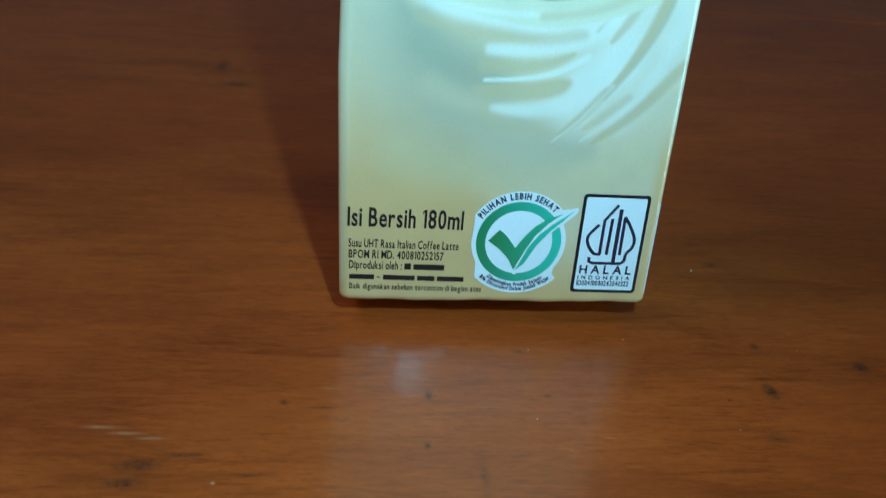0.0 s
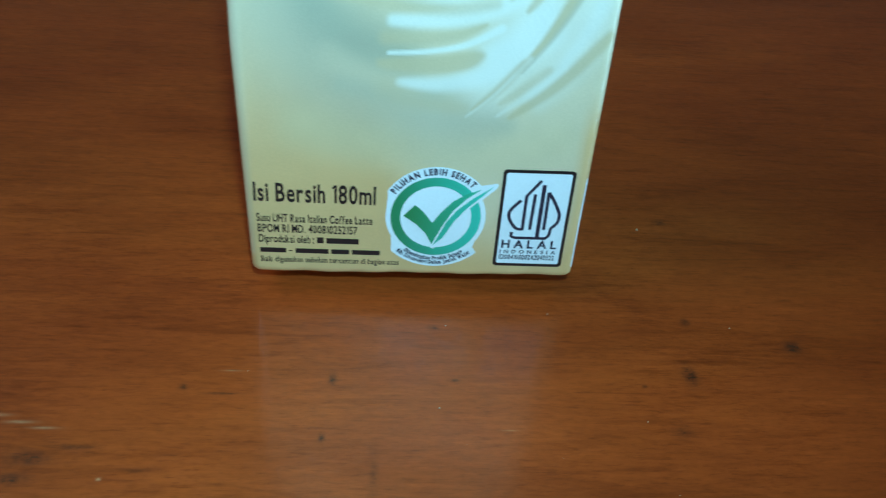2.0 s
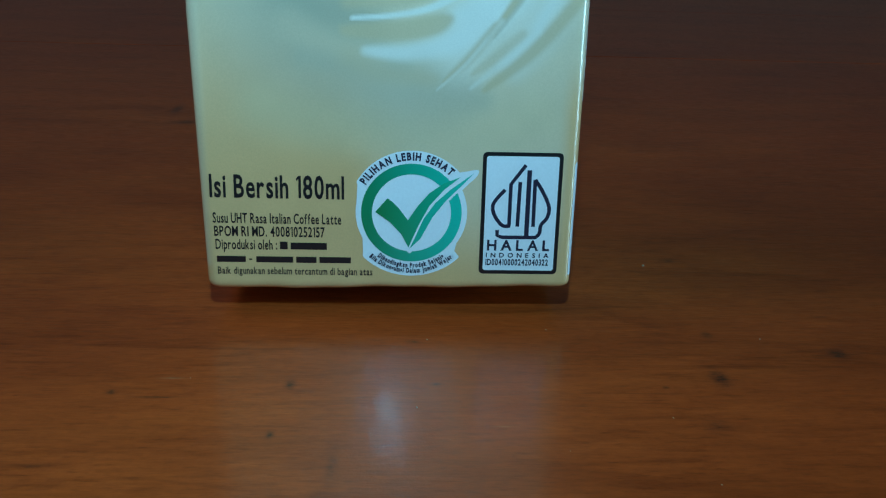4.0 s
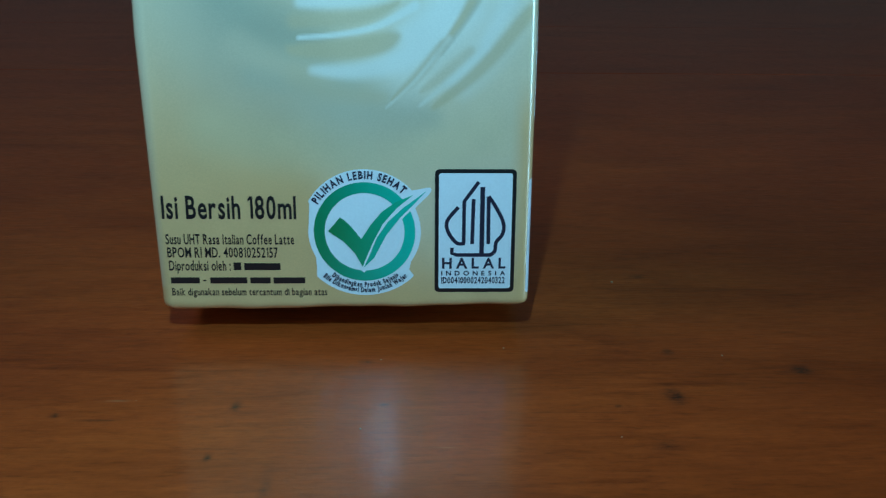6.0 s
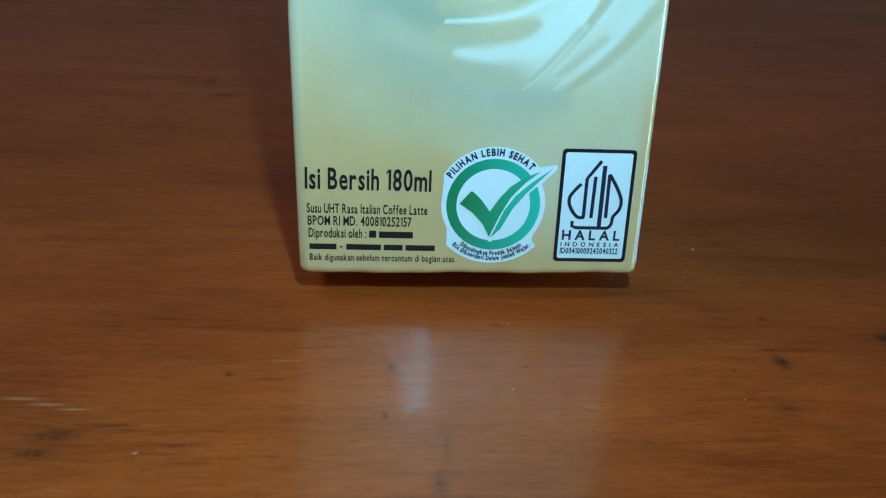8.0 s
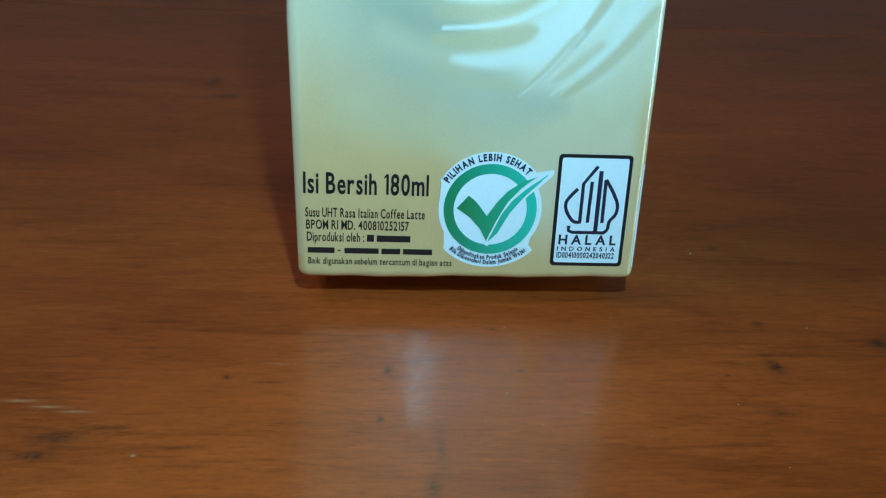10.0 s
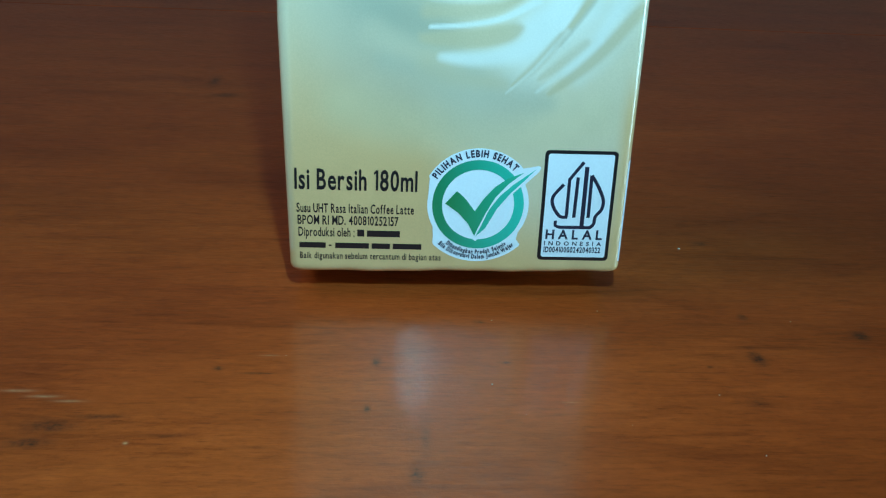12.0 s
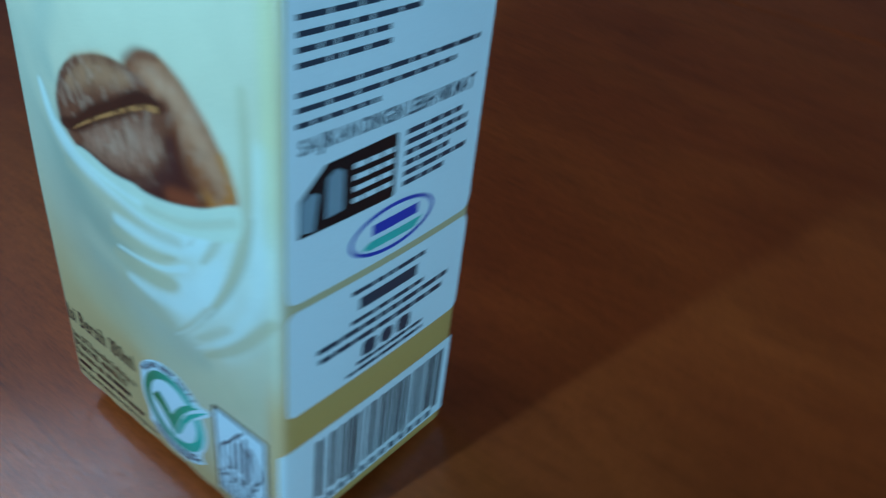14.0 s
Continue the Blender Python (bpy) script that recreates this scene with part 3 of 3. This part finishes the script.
def ribbon(pts, w, smoothness=5):
    """The outline of a pen line of width w."""
    p = np.array(bend(pts, smoothness) if smoothness else pts, float)
    t = np.gradient(p, axis=0)
    t /= np.linalg.norm(t, axis=1)[:, None] + 1e-9
    nrm = np.column_stack([-t[:, 1], t[:, 0]])
    ws = np.full(len(p), w / 2)
    quads = []
    for i in range(len(p) - 1):
        quads.append([tuple(p[i] + nrm[i] * ws[i]), tuple(p[i] - nrm[i] * ws[i]), tuple(p[i + 1] - nrm[i + 1] * ws[i + 1]), tuple(p[i + 1] + nrm[i + 1] * ws[i + 1])])
    return quads


def glyphs(text, bold=0.0):
    """Letters of the built-in font as triangles in the plane, one unit per em."""
    cu = bpy.data.curves.new("letters", "FONT")
    cu.body, cu.size, cu.offset, cu.resolution_u = text, 1.0, bold, 3
    ob = new("letters", cu)
    dg = bpy.context.evaluated_depsgraph_get()
    me = bpy.data.meshes.new_from_object(ob.evaluated_get(dg))
    pts = [(v.co.x, v.co.y) for v in me.vertices]
    tris = [tuple(f.vertices) for f in me.polygons]
    bpy.data.objects.remove(ob)
    bpy.data.curves.remove(cu)
    bpy.data.meshes.remove(me)
    return pts, tris


def letters_bm(placed, on=seat, lift=0.06):
    """placed: (points, faces) already in face millimetres."""
    bm = bmesh.new()
    for pts, tris in placed:
        vs = [bm.verts.new(on(u, z, lift)) for u, z in pts]
        for t in tris:
            try:
                bm.faces.new([vs[k] for k in t])
            except ValueError:
                pass
    out = Vector((0, -1, 0)) if on is seat else Vector((1, 0, 0))
    bm.normal_update()
    for f in bm.faces:
        if f.normal.dot(out) < 0:
            f.normal_flip()
    return bm


@functools.lru_cache(None)
def letter(ch, bold):
    if ch == "1":  # an upright with a flag
        w = 0.045 + bold
        return [(0.20 - w, 0), (0.20 + w, 0), (0.20 + w, 0.69), (0.20 - w, 0.69), (0.02, 0.60), (0.02, 0.52), (0.20 - w, 0.60)], [(0, 1, 2, 3), (3, 4, 5, 6)]
    return glyphs(ch, bold)


def line_of_text(text, x0, x1, base, cap, bold=0.0, gap=0.10, space=0.30):
    """A row of letters set one by one with even gaps, squeezed to run from x0 to x1."""
    pts, tris, at = [], [], 0.0
    for ch in text:
        if ch == " ":
            at += space
            continue
        p, t = letter(ch, bold)
        lo, hi = min(q[0] for q in p), max(q[0] for q in p)
        tris += [tuple(k + len(pts) for k in f) for f in t]
        pts += [(at + q[0] - lo, q[1]) for q in p]
        at += hi - lo + gap
    return [(x0 + px * (x1 - x0) / (at - gap), base + py * cap / 0.70) for px, py in pts], tris


def words(name, text, x0, x1, base, cap, mat=BLACK, bold=0.0, label=""):
    return part(name, letters_bm([line_of_text(text, x0, x1, base, cap, bold)]), mat, carton, label)


def arc_text(text, cx, cz, r, a0, a1, cap, inward=False, bold=0.0):
    """Letters set round an arc from a0 to a1 degrees."""
    out = []
    wide = []
    for ch in text:
        if ch == " ":
            wide.append((None, 0.45))
        else:
            pts, tris = glyphs(ch, bold)
            lo, hi = min(p[0] for p in pts), max(p[0] for p in pts)
            wide.append(((pts, tris, lo, hi), hi - lo + 0.14))
    total = sum(w for _, w in wide)
    at = 0.0
    scale = abs(radians(a1 - a0)) * r / total
    for g, w in wide:
        a = radians(a0 + (a1 - a0) * (at + w / 2) / total)
        at += w
        if g is None:
            continue
        pts, tris, lo, hi = g
        ux, uz = (math.sin(a), -math.cos(a)) if not inward else (-math.sin(a), math.cos(a))
        vx, vz = (math.cos(a), math.sin(a)) if not inward else (-math.cos(a), -math.sin(a))
        q = []
        for px, py in pts:
            s = (px - (lo + hi) / 2) * scale
            t = py * cap / 0.70
            q.append((cx + r * math.cos(a) + ux * s + vx * t, cz + r * math.sin(a) + uz * s + vz * t))
        out.append((q, tris))
    return out


# printed words on the front
words("net_content_text", "Isi Bersih 180ml", 0.95, 18.45, 12.92, 3.0, BLACK, 0.02, "tall dark lettering giving the net content")
words("small_print", "Susu UHT Rasa Italian Coffee Latte", 1.2, 18.05, 9.45, 1.36, BLACK, 0.017)
words("small_print", "BPOM RI MD. 400810252157", 1.3, 15.85, 7.65, 1.36, BLACK, 0.017)
words("small_print", "Diproduksi oleh :", 1.4, 9.5, 5.85, 1.36, BLACK, 0.017)
part("small_print_bar", flat([bar(9.9, 5.9, 10.9, 6.95), bar(11.3, 5.9, 16.1, 6.85)], lift=0.05), BLACK, carton, "dark bar in place of the maker's name")
part("small_print_bar", flat([bar(1.5, 4.05, 5.3, 4.88), bar(5.75, 4.35, 6.15, 4.55), bar(6.7, 4.05, 11.6, 4.88), bar(12.0, 4.05, 14.7, 4.88), bar(15.1, 4.05, 19.3, 4.88)], lift=0.05), BLACK, carton, "dark bars in place of the address line")
words("small_print", "Baik digunakan sebelum tercantum di bagian atas", 1.55, 22.2, 2.4, 1.0, BLACK, 0.014)

# round healthier-choice mark
CX, CZ, RR = 27.35, 11.1, 6.68


def mark_outline():
    out = []
    for k in range(240):
        a = k * 1.5
        r = RR + 0.72
        r += 0.98 * float(smooth(38, 42, a) * smooth(156, 150, a))
        r += 1.62 * float(smooth(221, 224, a) * smooth(319, 316, a))
        out.append((CX + r * math.cos(radians(a)), CZ + r * math.sin(radians(a)) * (1.0 if a < 180 else 0.965)))
    return out


def unit(pts):
    """From marks on the round sign (centre 0, radius 100) to millimetres."""
    return [(CX + u * RR / 100, CZ + (v + 3) * RR / 100) for u, v in pts]


healthy = part("round_mark", flat([mark_outline()], lift=0.02), WHITE, carton, "white round sticker-like mark with green ring and tick")
part("white_rim", flat([unit(bend([(40, 40), (75, 74), (112, 84), (130, 86), (128, 74), (112, 58), (85, 30), (60, 5)]))], lift=0.028), WHITE, healthy)
ring_polys = []
for k in range(96):
    a0, a1 = radians(k * 3.75), radians((k + 1) * 3.75)
    ring_polys.append([(CX + r * math.cos(a), CZ + r * math.sin(a)) for r, a in ((5.25, a0), (RR, a0), (RR, a1), (5.25, a1))])
part("green_ring", flat(ring_polys, lift=0.045), GREEN_RING, healthy, "ring shading from green to teal")
part("white_rim", flat([unit(bend([(-8, -82), (4, -40), (28, 8), (62, 46), (100, 70), (128, 84), (112, 58), (84, 34), (56, 2), (32, -34), (14, -68), (-2, -86)]))], lift=0.055), WHITE, healthy)
part("tick", flat([unit([(-72, -1), (-48, 27), (-38, 20), (-26, 8), (-7, -17), (12, 12), (34, 38), (62, 58), (96, 72), (64, 46), (36, 14), (16, -24), (2, -56), (-5, -74), (-20, -46), (-42, -22)])], lift=0.075), GREEN_TICK, healthy, "green tick")
part("tick_tail", flat([unit([(-3, -76), (8, -52), (24, -14), (46, 18), (76, 46), (122, 80), (98, 54), (70, 26), (42, -10), (18, -56)])], lift=0.075), TEAL, healthy, "lighter teal edge of the tick")
part("arc_lettering", letters_bm(arc_text("PILIHAN LEBIH SEHAT", CX, CZ, 7.15, 149, 45, 0.98, False, 0.045), lift=0.08), NAVY, healthy, "dark capitals round the top of the mark")
part("arc_lettering", letters_bm(arc_text("Dibandingkan Produk Sejenis", CX, CZ, 7.50, 233, 307, 0.62, True, 0.06), lift=0.08), NAVY, healthy)
part("arc_lettering", letters_bm(arc_text("Bila Dikonsumsi Dalam Jumlah Wajar", CX, CZ, 8.26, 227, 313, 0.62, True, 0.06), lift=0.08), NAVY, healthy)

# framed certification panel
HX0, HX1, HZ0, HZ1 = 36.6, 47.3, 2.8, 19.5
panel = part("certification_panel", flat([rounded(HX0, HZ0, HX1, HZ1, 0.6)], lift=0.02), BLACK, carton, "white certification panel with black frame and emblem")
part("panel_field", flat([rounded(HX0 + 0.52, HZ0 + 0.52, HX1 - 0.52, HZ1 - 0.52, 0.35)], lift=0.045), WHITE, panel)


def hp(pts):
    return [(HX0 + u * (HX1 - HX0), HZ1 - v * (HZ1 - HZ0)) for u, v in pts]


emblem = []
for pts, w, s in (([(0.535, 0.10), (0.36, 0.255), (0.36, 0.595)], 0.50, 0), ([(0.375, 0.595), (0.27, 0.59), (0.165, 0.50), (0.155, 0.41), (0.29, 0.30)], 0.50, 5),
                  ([(0.475, 0.235), (0.465, 0.60)], 0.50, 0), ([(0.585, 0.14), (0.585, 0.68)], 0.62, 0), ([(0.66, 0.215), (0.665, 0.60)], 0.50, 0),
                  ([(0.66, 0.215), (0.76, 0.31), (0.85, 0.43), (0.84, 0.52), (0.765, 0.585), (0.75, 0.655), (0.70, 0.69)], 0.50, 5),
                  ([(0.71, 0.69), (0.27, 0.69), (0.215, 0.675), (0.215, 0.63)], 0.50, 0)):
    emblem += ribbon(hp(pts), w, s)
part("emblem", flat(emblem, lift=0.07), NAVY, panel, "dark leaf-shaped line emblem")
part("panel_lettering", letters_bm([line_of_text("HALAL", 37.6, 46.1, 6.15, 1.42, 0.03, 0.28)], lift=0.07), NAVY, panel, "wide dark capitals")
part("panel_lettering", letters_bm([line_of_text("INDONESIA", 37.5, 46.1, 5.15, 0.62, 0.03, 0.5)], lift=0.07), NAVY, panel)
part("panel_lettering", letters_bm([line_of_text("ID00410000242040322", 37.5, 46.05, 4.05, 0.86, 0.03)], lift=0.07), NAVY, panel)

# ---- the printed side ----
upper = part("side_panel", flat([rounded(1.3, 41.5, 34.2, 101, 1.6)], seat_side, 0.02), WHITE, carton, "white printed panel of product text")
lower = part("side_panel", flat([rounded(1.3, 24.0, 34.4, 40.4, 1.3)], seat_side, 0.02), WHITE, carton, "white panel with consumer service text")
code = part("barcode_panel", flat([rounded(0.28, 2.6, 34.6, 18.2, 0.3)], seat_side, 0.02), WHITE, carton, "white panel with a black barcode")


def side_bars(rows, mat, parent, name="text_bar", lift=0.05, label=""):
    return part(name, flat([bar(*r) for r in rows], seat_side, lift), mat, parent, label)


rng = random.Random(4)


def text_row(y0, y1, z, h):
    """A row of unreadable words as bars."""
    out, y = [], y0
    while y < y1 - 0.4:
        w = min(rng.uniform(1.2, 4.2), y1 - y)
        out.append((y, z, y + w, z + h))
        y += w + 0.35
    return out


for z, y1 in ((62.9, 14.0), (64.5, 27.0), (66.1, 31.5), (69.0, 15.5), (70.5, 15.0), (72.0, 20.0), (73.6, 31.0), (76.6, 30.0), (78.2, 22.0), (79.8, 31.0), (83.0, 26.0), (84.6, 31.0), (86.2, 18.0)):
    side_bars(text_row(2.6, y1, z, 0.6), TEXT, upper)
part("side_heading", letters_bm([line_of_text("SAJIKAN DINGIN LEBIH NIKMAT", 3.0, 31.6, 59.9, 1.75, 0.03)], seat_side, 0.05), TEXT, upper, "heading in dark capitals")
for k, y1 in enumerate((29.5, 30.8, 31.0, 27.5, 31.2, 27.2)):
    side_bars(text_row(19.0, y1, 57.4 - 1.35 * k, 0.7), TEXT, upper)
notice = part("black_notice", flat([[(2.9, 50.0), (17.2, 50.0), (17.5, 50.4), (17.5, 58.0), (17.0, 58.3), (6.6, 57.9), (2.9, 54.6)]], seat_side, 0.045), BLACK, upper, "black box with pale carton pictures")
part("carton_picture", flat([[(3.1, 50.6), (5.0, 50.3), (5.6, 54.6), (4.6, 55.2), (3.1, 54.4)], [(6.6, 51.2), (9.2, 51.4), (9.2, 56.2), (8.0, 57.0), (6.7, 56.2)]], seat_side, 0.07), GREY, notice, "pale grey carton pictures")
for k in range(4):
    side_bars(text_row(10.6, 16.9, 51.6 + 1.45 * k, 0.7), WHITE, notice, lift=0.07)


def oval(cy, cz, ry, rz, rot, w):
    out = []
    c, s = math.cos(radians(rot)), math.sin(radians(rot))
    for k in range(48):
        q = []
        for a, f in ((k, 0), (k, 1), (k + 1, 1), (k + 1, 0)):
            t = 2 * math.pi * a / 48
            u, v = (ry - (0 if f else w)) * math.cos(t), (rz - (0 if f else w)) * math.sin(t)
            q.append((cy + u * c - v * s, cz + u * s + v * c))
        out.append(q)
    return out


badge = part("oval_badge", flat(oval(18.0, 45.7, 7.6, 3.3, 0, 0.55), seat_side, 0.05), BLUE, upper, "blue oval ring")
side_bars([(14.2, 45.7, 22.4, 47.2)], BLUE, badge, "logo_bar", 0.055, "blue bar")
part("logo_bar", flat([[(12.6, 44.4), (13.6, 43.8), (22.0, 43.7), (23.4, 45.0), (21.5, 44.9), (14.0, 45.0)]], seat_side, 0.055), MINT, badge, "green bar")
side_bars(text_row(11.4, 25.0, 38.1, 0.7), TEXT, lower)
side_bars([(12.8, 35.4, 23.6, 37.2)], TEXT, lower, label="bold name drawn as a dark bar")
for y0, y1, z, h in ((11.5, 25.2, 33.5, 0.7), (6.0, 30.8, 31.9, 0.85), (6.3, 29.8, 30.2, 0.85), (13.0, 26.0, 26.0, 0.6), (11.2, 26.2, 24.8, 0.6)):
    side_bars(text_row(y0, y1, z, h), TEXT, lower)
for k in range(3):
    part("icon", flat([rounded(13.8 + 3.4 * k, 27.0, 16.4 + 3.4 * k, 29.5, 0.7 if k != 1 else 1.25)], seat_side, 0.05), TEXT, lower)
y = 6.2
while y < 32.3:
    w = rng.choice((0.3, 0.3, 0.55, 0.8, 1.05))
    side_bars([(y, 5.4 if rng.random() < 0.8 else 4.6, y + w, 16.6)], BLACK, code, "bar_line")
    y += w + rng.choice((0.3, 0.35, 0.55, 0.8))
for k in range(12):
    side_bars([(6.6 + 2.15 * k, 3.1, 7.8 + 2.15 * k, 4.4)], TEXT, code, "digit_bar")
side_bars([(2.6, 3.1, 3.8, 4.6)], TEXT, code, "digit_bar")

# folded board at the top and under the base
part("top_seam", box_bm(0.002, 0.0168, H / 1000 - 0.0001, W / 1000 - 0.002, 0.0230, H / 1000 + 0.0008, 0.0003), plain("board_edge", (0.58, 0.50, 0.33), 0.5, 400), carton, "folded seam strip across the top")


# ---- dust and crumbs on the wood ----
def speck(name, x, y, r, mat, label):
    bm = bmesh.new()
    bmesh.ops.create_icosphere(bm, subdivisions=2, radius=1)
    rg = random.Random(int(x * 1000 + y * 77))
    sx, sy, sz = r * rg.uniform(0.8, 1.4), r * rg.uniform(0.7, 1.1), r * 0.6
    for v in bm.verts:
        k = 1 + 0.35 * noise.noise(v.co * 1.7 + Vector((x, y, 0)))
        v.co = Vector((v.co.x * sx * k, v.co.y * sy * k, v.co.z * sz * k))
    low = min(v.co.z for v in bm.verts)
    for v in bm.verts:
        v.co = v.co / 1000 + Vector((x / 1000, y / 1000, -low / 1000))
    for f in bm.faces:
        f.smooth = True
    me = bpy.data.meshes.new(name)
    bm.to_mesh(me)
    bm.free()
    me.materials.append(mat)
    ob = new(name, me)
    return tagged(ob, label, "crumb", group="crumbs on the table")


for x, y, r in [(65.3, 18.7, 0.28), (29.6, -6.5, 0.10), (28.0, -22.4, 0.16), (74.6, -5.7, 0.13), (56.9, -24.3, 0.11), (45.8, -3.4, 0.10), (1.3, -16.2, 0.06), (44.0, -30.4, 0.05), (31.5, -28.4, 0.06), (58.2, -35.9, 0.08)]:
    speck("crumb", x, y, 0.8 * r, DUST, "tiny pale crumb lying on the varnished wood")
